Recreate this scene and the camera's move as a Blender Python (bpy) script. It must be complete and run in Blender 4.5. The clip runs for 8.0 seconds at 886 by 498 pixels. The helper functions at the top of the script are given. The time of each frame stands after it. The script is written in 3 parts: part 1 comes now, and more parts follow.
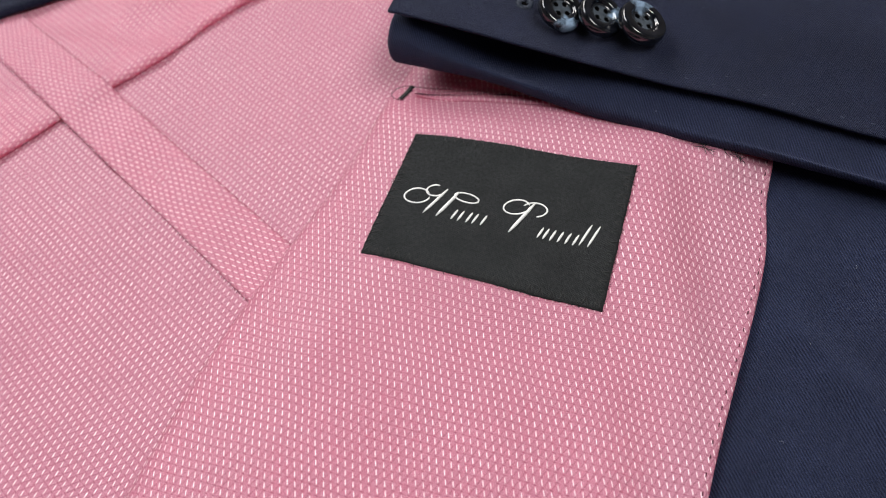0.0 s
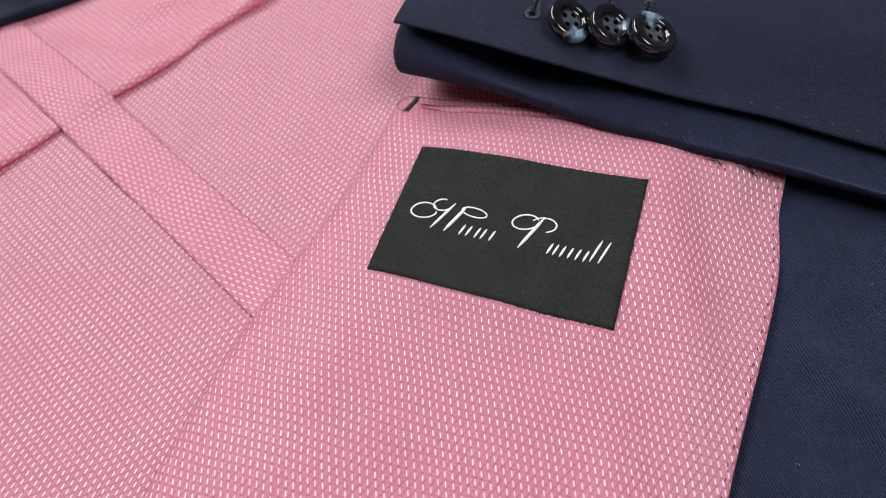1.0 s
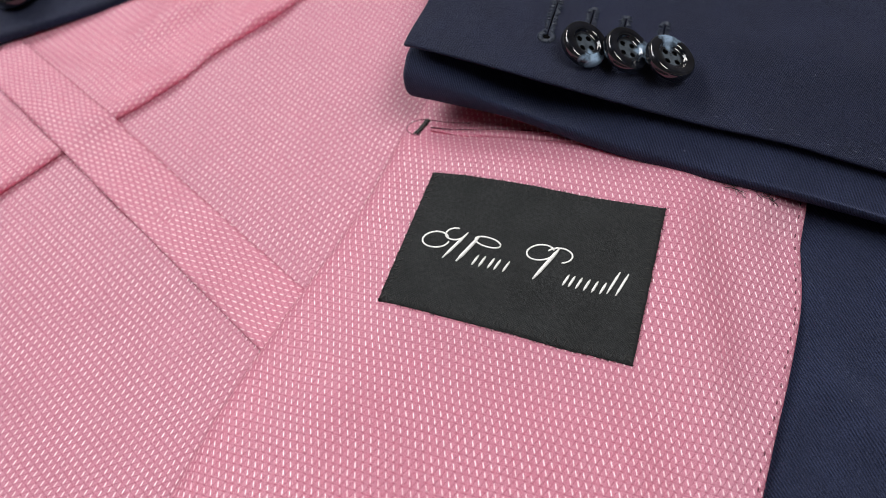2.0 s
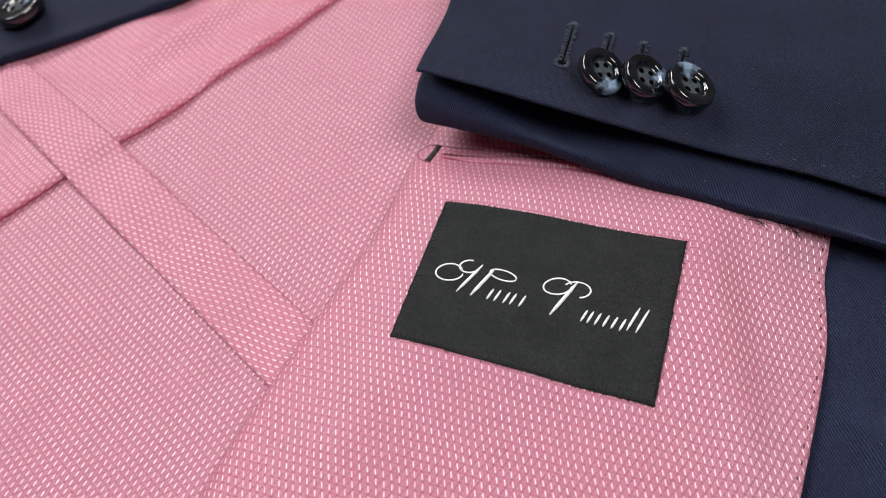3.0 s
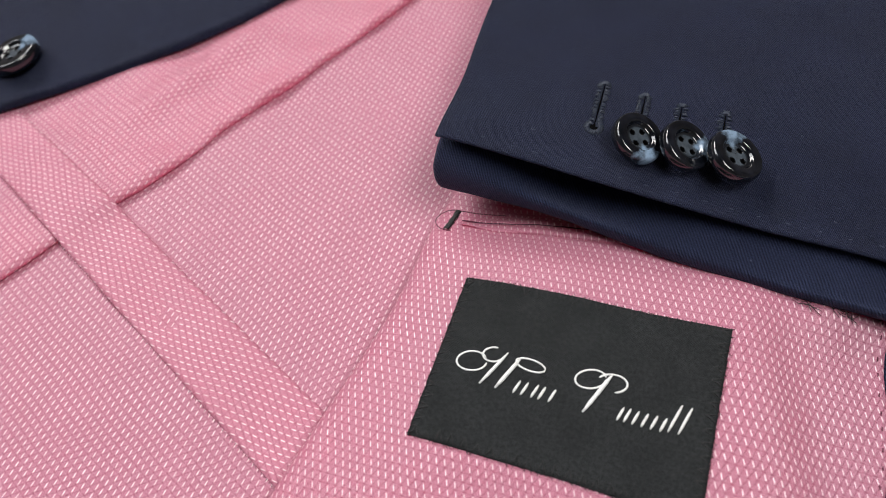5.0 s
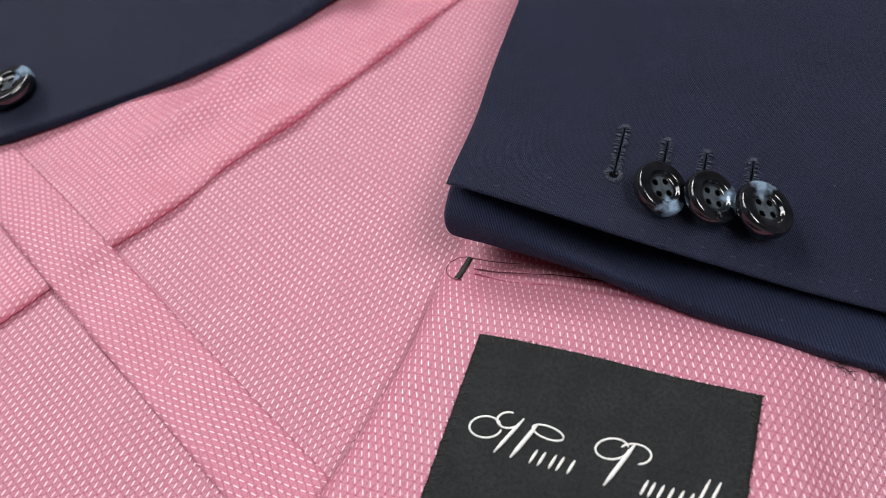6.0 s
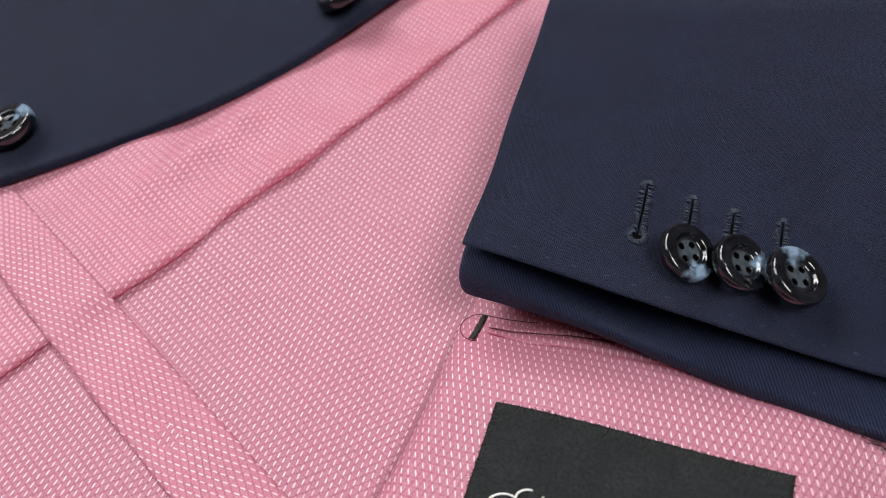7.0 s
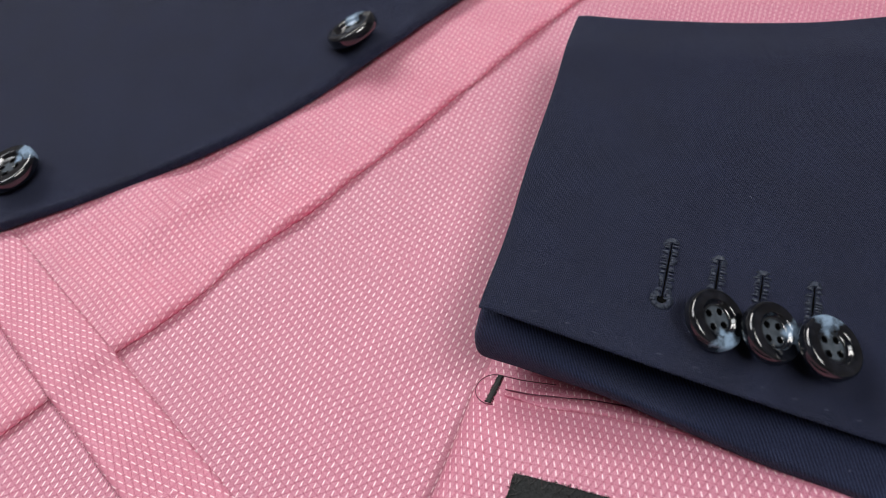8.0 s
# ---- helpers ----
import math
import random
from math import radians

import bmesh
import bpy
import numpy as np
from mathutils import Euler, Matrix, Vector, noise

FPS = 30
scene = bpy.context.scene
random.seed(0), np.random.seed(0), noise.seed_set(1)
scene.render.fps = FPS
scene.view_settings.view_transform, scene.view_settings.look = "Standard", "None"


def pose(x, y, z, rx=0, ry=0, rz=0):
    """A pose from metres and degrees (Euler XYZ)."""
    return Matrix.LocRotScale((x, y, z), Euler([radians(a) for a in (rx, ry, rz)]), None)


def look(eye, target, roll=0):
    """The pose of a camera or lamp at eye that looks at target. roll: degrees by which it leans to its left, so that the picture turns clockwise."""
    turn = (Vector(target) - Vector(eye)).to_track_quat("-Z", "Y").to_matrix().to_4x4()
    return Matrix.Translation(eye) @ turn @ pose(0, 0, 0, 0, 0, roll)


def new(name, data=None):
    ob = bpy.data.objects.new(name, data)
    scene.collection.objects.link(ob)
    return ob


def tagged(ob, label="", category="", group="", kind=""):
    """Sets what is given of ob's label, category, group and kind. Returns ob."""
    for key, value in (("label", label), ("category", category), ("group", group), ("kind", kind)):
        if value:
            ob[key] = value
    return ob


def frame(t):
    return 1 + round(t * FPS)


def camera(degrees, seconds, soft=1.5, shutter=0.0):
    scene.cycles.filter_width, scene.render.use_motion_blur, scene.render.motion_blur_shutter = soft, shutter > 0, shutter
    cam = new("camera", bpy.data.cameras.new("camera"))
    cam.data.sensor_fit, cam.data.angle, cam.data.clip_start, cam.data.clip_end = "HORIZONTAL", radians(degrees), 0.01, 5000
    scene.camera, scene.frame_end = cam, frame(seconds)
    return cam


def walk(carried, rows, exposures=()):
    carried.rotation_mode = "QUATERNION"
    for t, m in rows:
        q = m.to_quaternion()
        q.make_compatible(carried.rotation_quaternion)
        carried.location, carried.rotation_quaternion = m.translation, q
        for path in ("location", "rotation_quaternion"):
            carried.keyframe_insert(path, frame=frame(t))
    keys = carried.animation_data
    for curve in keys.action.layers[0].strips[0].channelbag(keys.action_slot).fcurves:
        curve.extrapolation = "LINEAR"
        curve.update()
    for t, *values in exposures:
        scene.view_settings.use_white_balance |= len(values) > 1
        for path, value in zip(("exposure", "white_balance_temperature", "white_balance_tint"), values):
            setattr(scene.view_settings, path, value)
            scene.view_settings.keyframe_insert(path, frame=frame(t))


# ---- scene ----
cam = camera(57.0, 8.0, soft=0.7)
PATH = [
    (0, 0.08487, -0.18043, 0.22146, 35.230, 4.279, 17.962),
    (0.5, 0.08264, -0.17841, 0.22102, 35.233, 4.180, 17.936),
    (1, 0.08000, -0.17484, 0.22094, 35.190, 4.187, 17.915),
    (1.5, 0.07656, -0.17012, 0.22083, 35.228, 4.214, 17.887),
    (3, 0.06495, -0.15686, 0.21947, 35.877, 3.973, 17.982),
    (3.5, 0.06106, -0.15196, 0.21804, 36.176, 3.963, 18.041),
    (4, 0.05742, -0.14608, 0.21688, 36.396, 3.952, 18.157),
    (4.5, 0.05465, -0.13852, 0.21623, 36.493, 4.070, 18.325),
    (6, 0.04313, -0.11158, 0.21483, 36.535, 4.407, 18.749),
    (6.5, 0.03819, -0.10240, 0.21527, 36.640, 4.422, 18.909),
    (7, 0.03371, -0.09462, 0.21670, 36.845, 4.353, 19.109),
    (7.5, 0.03035, -0.08623, 0.21845, 36.929, 4.572, 19.347),
    (8, 0.02554, -0.07871, 0.21867, 37.297, 4.543, 19.536),
]
walk(cam, [(t, pose(*row)) for t, *row in PATH])
# a close-up lens: sharp at the label and cuff, soft towards the far front edge
cam.data.dof.use_dof, cam.data.dof.focus_distance, cam.data.dof.aperture_fstop = True, 0.245, 12.0

# ---- world, light ----
world = bpy.data.worlds.new("sky")
scene.world = world
world.use_nodes = True
wn = world.node_tree.nodes
sky = wn.new("ShaderNodeTexSky")
sky.sky_type, sky.sun_disc = "NISHITA", False
sky.sun_elevation, sky.sun_rotation = radians(40), radians(-70)
wn["Background"].inputs["Strength"].default_value = 0.10
world.node_tree.links.new(sky.outputs["Color"], wn["Background"].inputs["Color"])

scene.view_settings.exposure = 0.0
LAMP_EAST, LAMP_NORTH, WINDOW = 36.5, 20.0, 20.0


def area_lamp(name, size_x, size_y, power, m, colour):
    lamp = bpy.data.lights.new(name, "AREA")
    lamp.shape, lamp.size, lamp.size_y, lamp.energy, lamp.color = "RECTANGLE", size_x, size_y, power, colour
    ob = new(name, lamp)
    ob.matrix_world = m
    return ob


# no source is in view: lights added, their sides judged from glints and shadows
area_lamp("unseen_light_east", 1.2, 0.6, LAMP_EAST, look((0.78, -0.26, 1.62), (0.15, -0.05, 0)), (1.0, 0.98, 0.96))
area_lamp("unseen_light_north", 0.9, 0.5, LAMP_NORTH, look((-0.9, 0.8, 1.1), (-0.1, 0.05, 0)), (1.0, 0.97, 0.94))
area_lamp("window_daylight", 0.8, 1.0, WINDOW, look((-1.47, 0.05, 1.45), (-0.1, 0.0, 0)), (0.96, 0.98, 1.0))


# ---- materials ----
def material(name, rough=0.7, colour=(0.5, 0.5, 0.5), metal=0.0):
    m = bpy.data.materials.new(name)
    m.use_nodes = True
    b = m.node_tree.nodes["Principled BSDF"]
    b.inputs["Base Color"].default_value = (*colour, 1)
    b.inputs["Roughness"].default_value = rough
    b.inputs["Metallic"].default_value = metal
    return m, m.node_tree, b


class Graph:
    """Small arithmetic on shader sockets."""

    def __init__(self, tree):
        self.tree = tree

    def node(self, kind, **settings):
        n = self.tree.nodes.new(kind)
        for key, value in settings.items():
            setattr(n, key, value)
        return n

    def link(self, a, b):
        self.tree.links.new(a, b)

    def math(self, op, a, b=None, c=None):
        n = self.node("ShaderNodeMath", operation=op)
        for i, v in enumerate((a, b, c)):
            if v is None:
                continue
            if isinstance(v, (int, float)):
                n.inputs[i].default_value = v
            else:
                self.link(v, n.inputs[i])
        return n.outputs[0]

    def ramp(self, v, lo, hi, to_lo=0.0, to_hi=1.0):
        n = self.node("ShaderNodeMapRange", interpolation_type="SMOOTHSTEP")
        self.link(v, n.inputs["Value"])
        for key, value in (("From Min", lo), ("From Max", hi), ("To Min", to_lo), ("To Max", to_hi)):
            n.inputs[key].default_value = value
        return n.outputs["Result"]

    def noise(self, vec, scale, detail=3.0, rough=0.55):
        n = self.node("ShaderNodeTexNoise")
        n.inputs["Scale"].default_value, n.inputs["Detail"].default_value, n.inputs["Roughness"].default_value = scale, detail, rough
        self.link(vec, n.inputs["Vector"])
        return n.outputs["Fac"]

    def mix(self, fac, a, b):
        n = self.node("ShaderNodeMix", data_type="RGBA")
        if isinstance(fac, (int, float)):
            n.inputs[0].default_value = fac
        else:
            self.link(fac, n.inputs[0])
        for i, v in ((6, a), (7, b)):
            if isinstance(v, tuple):
                n.inputs[i].default_value = (*v, 1)
            else:
                self.link(v, n.inputs[i])
        return n.outputs[2]

    def bump(self, height, strength, distance, normal=None):
        n = self.node("ShaderNodeBump")
        n.inputs["Strength"].default_value, n.inputs["Distance"].default_value = strength, distance
        self.link(height, n.inputs["Height"])
        if normal is not None:
            self.link(normal, n.inputs["Normal"])
        return n.outputs["Normal"]


def jacquard(name, base, light, dark, rose, wide=0.215, tall=0.50, through_light=0.34):
    """Satin lining with a woven lozenge lattice: shiny floats on one diagonal, sunk threads on the other. UV in cm."""
    m, tree, b = material(name, 0.42)
    g = Graph(tree)
    uv = g.node("ShaderNodeUVMap").outputs["UV"]
    wob = g.node("ShaderNodeTexNoise")
    wob.inputs["Scale"].default_value, wob.inputs["Detail"].default_value = 0.35, 1.0
    g.link(uv, wob.inputs["Vector"])
    sep = g.node("ShaderNodeSeparateXYZ")
    add = g.node("ShaderNodeVectorMath", operation="MULTIPLY_ADD")
    g.link(wob.outputs["Color"], add.inputs[0])
    add.inputs[1].default_value = (0.25, 0.25, 0.0)
    g.link(uv, add.inputs[2])
    g.link(add.outputs[0], sep.inputs[0])
    u, v = g.math("DIVIDE", sep.outputs[0], wide), g.math("DIVIDE", sep.outputs[1], tall)
    a, c = g.math("ADD", u, v), g.math("SUBTRACT", u, v)
    fa, fc = g.math("FRACT", a), g.math("FRACT", c)
    off_a = g.math("ABSOLUTE", g.math("SUBTRACT", fa, 0.5))
    off_c = g.math("ABSOLUTE", g.math("SUBTRACT", fc, 0.5))
    near_a, near_c = g.math("SUBTRACT", 0.5, off_a), g.math("SUBTRACT", 0.5, off_c)
    float_thread = g.math("MULTIPLY", g.ramp(near_a, 0.05, 0.125, 1, 0), g.ramp(off_c, 0.22, 0.33, 1, 0))
    sunk = g.math("MULTIPLY", g.ramp(near_c, 0.02, 0.08, 1, 0), g.ramp(off_a, 0.22, 0.38, 1, 0))
    row = g.math("ABSOLUTE", g.math("SUBTRACT", g.math("FRACT", g.math("MULTIPLY_ADD", v, 2.0, 0.5)), 0.5))
    # the weft shows between the rows as a thin dark line, broken where the floats begin and end
    rowline = g.math("MULTIPLY", g.ramp(row, 0.03, 0.10, 1, 0), g.ramp(off_a, 0.18, 0.46, 0.25, 1.0))
    ground = g.math("SINE", g.math("MULTIPLY", g.math("ADD", sep.outputs[0], g.math("MULTIPLY", sep.outputs[1], 0.8)), 2 * math.pi / 0.034))
    grain = g.noise(uv, 38.0, 2.0, 0.6)
    fine = g.math("MULTIPLY_ADD", g.math("SUBTRACT", grain, 0.5), 2.2, g.math("MULTIPLY", ground, 0.6))
    patch = g.noise(uv, 0.45, 3.0)
    mottle = g.noise(uv, 7.0, 4.0)
    # float brightness varied by thread and patch, painting in how they catch light
    cell = g.node("ShaderNodeTexWhiteNoise", noise_dimensions="2D")
    comb = g.node("ShaderNodeCombineXYZ")
    g.link(g.math("ROUND", a), comb.inputs[0])
    g.link(g.math("FLOOR", c), comb.inputs[1])
    g.link(comb.outputs[0], cell.inputs["Vector"])
    uneven_gleam = g.math("MULTIPLY", g.math("MULTIPLY_ADD", cell.outputs["Value"], 0.30, 0.85), g.ramp(g.noise(uv, 0.3, 2.0), 0.3, 0.65, 0.65, 1.0))
    shade = g.mix(g.ramp(patch, 0.3, 0.7, 0.0, 0.35), base, tuple(x * 0.86 for x in base))
    shade = g.mix(g.ramp(mottle, 0.35, 0.75, 0.0, 0.16), shade, light)
    shade = g.mix(g.ramp(fine, -0.9, 0.7, 0.56, 0.0), shade, dark)
    shade = g.mix(g.ramp(fine, 0.0, 1.0, 0.0, 0.44), shade, light)
    shade = g.mix(g.math("MULTIPLY", rowline, 0.74), shade, rose)
    shade = g.mix(g.math("MULTIPLY", sunk, 0.64), shade, dark)
    shade = g.mix(g.math("MULTIPLY", float_thread, uneven_gleam), shade, light)
    g.link(shade, b.inputs["Base Color"])
    g.link(g.math("MULTIPLY_ADD", float_thread, -0.10, 0.43), b.inputs["Roughness"])
    g.link(g.math("MULTIPLY_ADD", float_thread, 0.55, 0.40), b.inputs["Specular IOR Level"])
    b.inputs["Sheen Weight"].default_value, b.inputs["Sheen Roughness"].default_value = 0.03, 0.4
    b.inputs["Sheen Tint"].default_value = (1.0, 0.75, 0.82, 1)
    h = g.math("SUBTRACT", g.math("ADD", float_thread, g.math("MULTIPLY", fine, 0.16)), g.math("ADD", g.math("MULTIPLY", sunk, 0.8), g.math("MULTIPLY", rowline, 0.7)))
    g.link(g.bump(h, 0.62, 0.00022), b.inputs["Normal"])
    # thin cloth lets some light through, deepening its pink
    thin = g.node("ShaderNodeBsdfTranslucent")
    thin.inputs["Color"].default_value = (0.95, 0.22, 0.40, 1)
    both = g.node("ShaderNodeMixShader")
    g.link(g.math("MULTIPLY_ADD", float_thread, -0.7 * through_light, through_light), both.inputs[0])
    g.link(b.outputs[0], both.inputs[1])
    g.link(thin.outputs[0], both.inputs[2])
    g.link(both.outputs[0], tree.nodes["Material Output"].inputs["Surface"])
    return m


def twill(name, base, light, pitch=0.088, strength=0.5, ribs=1.0):
    """Worsted wool with fine diagonal ribs. UV in cm."""
    m, tree, b = material(name, 0.62)
    g = Graph(tree)
    uv = g.node("ShaderNodeUVMap").outputs["UV"]
    sep = g.node("ShaderNodeSeparateXYZ")
    g.link(uv, sep.inputs[0])
    across = g.math("ADD", g.math("MULTIPLY", sep.outputs[0], 1.0), g.math("MULTIPLY", sep.outputs[1], 0.55))
    drift = g.noise(uv, 1.6, 3.0, 0.6)
    rib = g.math("MULTIPLY", g.math("SINE", g.math("MULTIPLY_ADD", drift, 2.5, g.math("MULTIPLY", across, 2 * math.pi / pitch))), g.ramp(g.noise(uv, 3.0, 3.0, 0.6), 0.3, 0.7, 0.35 * ribs, ribs))
    along = g.math("SUBTRACT", sep.outputs[1], g.math("MULTIPLY", sep.outputs[0], 0.5))
    yarn = g.math("SINE", g.math("MULTIPLY", along, 2 * math.pi / 0.05))
    fuzz = g.noise(uv, 21.0, 4.0, 0.75)
    cloud = g.noise(uv, 0.5, 3.0)
    lint = g.node("ShaderNodeTexVoronoi")
    lint.inputs["Scale"].default_value = 0.55
    g.link(uv, lint.inputs["Vector"])
    h = g.math("ADD", g.math("MULTIPLY_ADD", yarn, 0.25, rib), g.math("MULTIPLY_ADD", fuzz, 4.4, -1.1))
    shade = g.mix(g.ramp(h, 0.0, 2.2, 0, 1.0), base, light)
    shade = g.mix(g.ramp(cloud, 0.3, 0.7, 0.0, 0.3), shade, tuple(x * 0.7 for x in base))
    shade = g.mix(g.ramp(lint.outputs["Distance"], 0.010, 0.022, 0.6, 0.0), shade, (0.08, 0.09, 0.13))
    g.link(shade, b.inputs["Base Color"])
    b.inputs["Specular IOR Level"].default_value = 0.17
    b.inputs["Sheen Weight"].default_value, b.inputs["Sheen Roughness"].default_value = 0.08, 0.3
    b.inputs["Sheen Tint"].default_value = (0.58, 0.63, 0.92, 1)
    g.link(g.bump(h, strength, 0.00016), b.inputs["Normal"])
    return m


def thread_material(name, colour, rough=0.6):
    m, tree, b = material(name, rough, colour)
    g = Graph(tree)
    pos = g.node("ShaderNodeTexCoord").outputs["Object"]
    n = g.noise(pos, 4000.0, 2.0)
    g.link(g.mix(g.ramp(n, 0.3, 0.7), colour, tuple(x * 0.6 for x in colour)), b.inputs["Base Color"])
    g.link(g.bump(n, 0.4, 0.0001), b.inputs["Normal"])
    return m


def horn(name):
    """Polished dark horn with a milky blue-grey streak to one side."""
    m, tree, b = material(name, 0.14)
    g = Graph(tree)
    pos = g.node("ShaderNodeTexCoord").outputs["Object"]
    sep = g.node("ShaderNodeSeparateXYZ")
    g.link(pos, sep.inputs[0])
    n1, n2 = g.noise(pos, 260.0, 4.0, 0.6), g.noise(pos, 900.0, 3.0, 0.6)
    side = g.math("MULTIPLY_ADD", sep.outputs[1], -90.0, g.math("MULTIPLY", n1, 1.3))
    side = g.math("SUBTRACT", side, g.math("MULTIPLY", g.math("ABSOLUTE", sep.outputs[0]), 120.0))
    flat = g.node("ShaderNodeVectorMath", operation="LENGTH")
    g.link(pos, flat.inputs[0])
    dish = g.math("MULTIPLY", g.ramp(flat.outputs["Value"], 0.0040, 0.0050, 1.0, 0.0), g.ramp(n1, 0.25, 0.6, 0.35, 1.0))
    milky = g.math("MULTIPLY", g.ramp(side, 0.68, 1.15), g.ramp(n2, 0.2, 0.6, 0.6, 1.0))
    shade = g.mix(g.ramp(n1, 0.42, 0.7), (0.002, 0.0025, 0.004), (0.007, 0.008, 0.012))
    shade = g.mix(dish, shade, (0.050, 0.062, 0.076))
    shade = g.mix(milky, shade, (0.17, 0.24, 0.33))
    g.link(shade, b.inputs["Base Color"])
    b.inputs["Coat Weight"].default_value, b.inputs["Coat Roughness"].default_value = 0.6, 0.05
    g.link(g.bump(n2, 0.06, 0.0002), b.inputs["Normal"])
    return m


def damask(name, colour):
    """Close-woven label cloth."""
    m, tree, b = material(name, 0.75, colour)
    g = Graph(tree)
    uv = g.node("ShaderNodeUVMap").outputs["UV"]
    sep = g.node("ShaderNodeSeparateXYZ")
    g.link(uv, sep.inputs[0])
    warp = g.math("SINE", g.math("MULTIPLY", sep.outputs[0], 125.0))
    weft = g.math("SINE", g.math("MULTIPLY", sep.outputs[1], 125.0))
    fuzz, cloud = g.noise(uv, 9.0, 5.0, 0.75), g.noise(uv, 0.9, 3.0)
    h = g.math("ADD", g.math("MULTIPLY", warp, weft), g.math("MULTIPLY_ADD", fuzz, 5.0, -1.5))
    comb = g.node("ShaderNodeVectorMath", operation="MULTIPLY")
    comb.inputs[1].default_value = (1.0, 9.0, 1.0)
    g.link(uv, comb.inputs[0])
    slub = g.noise(comb.outputs[0], 1.6, 3.0, 0.6)
    h = g.math("MULTIPLY_ADD", g.math("SUBTRACT", slub, 0.5), 1.0, h)
    shade = g.mix(g.ramp(h, -0.2, 2.2, 0, 0.9), colour, tuple(x * 3.4 for x in colour))
    shade = g.mix(g.ramp(cloud, 0.3, 0.7, 0, 0.35), shade, tuple(x * 0.75 for x in colour))
    g.link(shade, b.inputs["Base Color"])
    b.inputs["Specular IOR Level"].default_value = 0.18
    g.link(g.bump(h, 0.9, 0.00018), b.inputs["Normal"])
    return m


def plaster(name, colour, scale=3.0):
    m, tree, b = material(name, 0.9, colour)
    g = Graph(tree)
    pos = g.node("ShaderNodeTexCoord").outputs["Object"]
    n, n2 = g.noise(pos, scale, 5.0), g.noise(pos, scale * 40, 3.0)
    g.link(g.mix(g.ramp(n, 0.3, 0.7), colour, tuple(x * 0.93 for x in colour)), b.inputs["Base Color"])
    g.link(g.bump(n2, 0.2, 0.002), b.inputs["Normal"])
    return m


# FLOAT is the pale thread with part of its satin gloss painted in
FLOAT, SHADE, WEFT = (0.93, 0.65, 0.735), (0.24, 0.052, 0.10), (0.24, 0.040, 0.088)
PINK = jacquard("pink_lozenge_satin", (0.595, 0.222, 0.320), FLOAT, SHADE, WEFT)
# same satin cut crosswise; the paler base paints in its brighter sheen
PINK_BIAS_LIT = jacquard("pink_lozenge_satin_cross_cut_lit", (0.64, 0.240, 0.345), FLOAT, SHADE, WEFT)
# more translucent copy; its paler base makes up for the higher through_light
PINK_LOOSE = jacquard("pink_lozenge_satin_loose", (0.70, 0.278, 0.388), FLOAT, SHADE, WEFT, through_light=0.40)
NAVY = twill("navy_worsted_twill", (0.0034, 0.0050, 0.0180), (0.0218, 0.0300, 0.0690), 0.094, 0.8, 1.25)
# same wool with finer ribs, toned darker because its flat parts drew too bright
NAVY_FINE = twill("navy_worsted_face", (0.0026, 0.0039, 0.0150), (0.0160, 0.0225, 0.0610), 0.058, 1.5, 0.85)
LABEL = damask("charcoal_damask", (0.0125, 0.0134, 0.0142))
SILVER = thread_material("silver_white_thread", (0.80, 0.80, 0.79), 0.45)
BLACK = thread_material("black_thread", (0.006, 0.006, 0.007))
NAVY_THREAD = thread_material("dark_blue_thread", (0.016, 0.024, 0.046), 0.5)
PALE_THREAD = thread_material("grey_blue_thread", (0.055, 0.065, 0.11))
WINE_THREAD = thread_material("dark_wine_thread", (0.12, 0.018, 0.045))
HORN = horn("dark_polished_horn")
# near-black paint for the shade inside button holes, slits and eyelets
PIT, _, deep = material("button_hole_shadow", 0.9, (0.001, 0.001, 0.0012))
deep.inputs["Specular IOR Level"].default_value = 0.05
WALL = plaster("taupe_wall_paint", (0.11, 0.10, 0.095))
FLOOR = plaster("pale_grey_floor", (0.30, 0.29, 0.28), 6.0)


# ---- helpers for cloth and thread; lengths here in centimetres ----
CM = 0.01


def ease(t):
    t = min(max(t, 0.0), 1.0)
    return t * t * (3 - 2 * t)


def along(knots, t):
    """Smooth value at t of a table of (t, value)."""
    if t <= knots[0][0]:
        (a, p), (b, q) = knots[0], knots[1]
        return p + (q - p) * (t - a) / (b - a)
    for i in range(len(knots) - 1):
        (a, p), (b, q) = knots[i], knots[i + 1]
        if t <= b:
            before = (q - knots[i - 1][1]) / (b - knots[i - 1][0]) if i else (q - p) / (b - a)
            after = (knots[i + 2][1] - p) / (knots[i + 2][0] - a) if i + 2 < len(knots) else (q - p) / (b - a)
            s, d = (t - a) / (b - a), b - a
            return (2 * s**3 - 3 * s * s + 1) * p + (s**3 - 2 * s * s + s) * d * before + (3 * s * s - 2 * s**3) * q + (s**3 - s * s) * d * after
    (a, p), (b, q) = knots[-2], knots[-1]
    return q + (q - p) * (t - b) / (b - a)


def swell(x, y, size, seed=0.0):
    return noise.noise(Vector((x / size + seed, y / size - seed, seed * 0.7)))


def finish(name, bm, mat, parent=None, label="", smooth=True):
    me = bpy.data.meshes.new(name)
    bm.to_mesh(me)
    bm.free()
    me.materials.append(mat)
    if smooth:
        me.polygons.foreach_set("use_smooth", [True] * len(me.polygons))
    ob = new(name, me)
    ob.parent = parent
    if label:
        tagged(ob, label)
    return ob


def part(name, bm, mat, parent, label=""):
    return finish(name, bm, mat, parent, label)


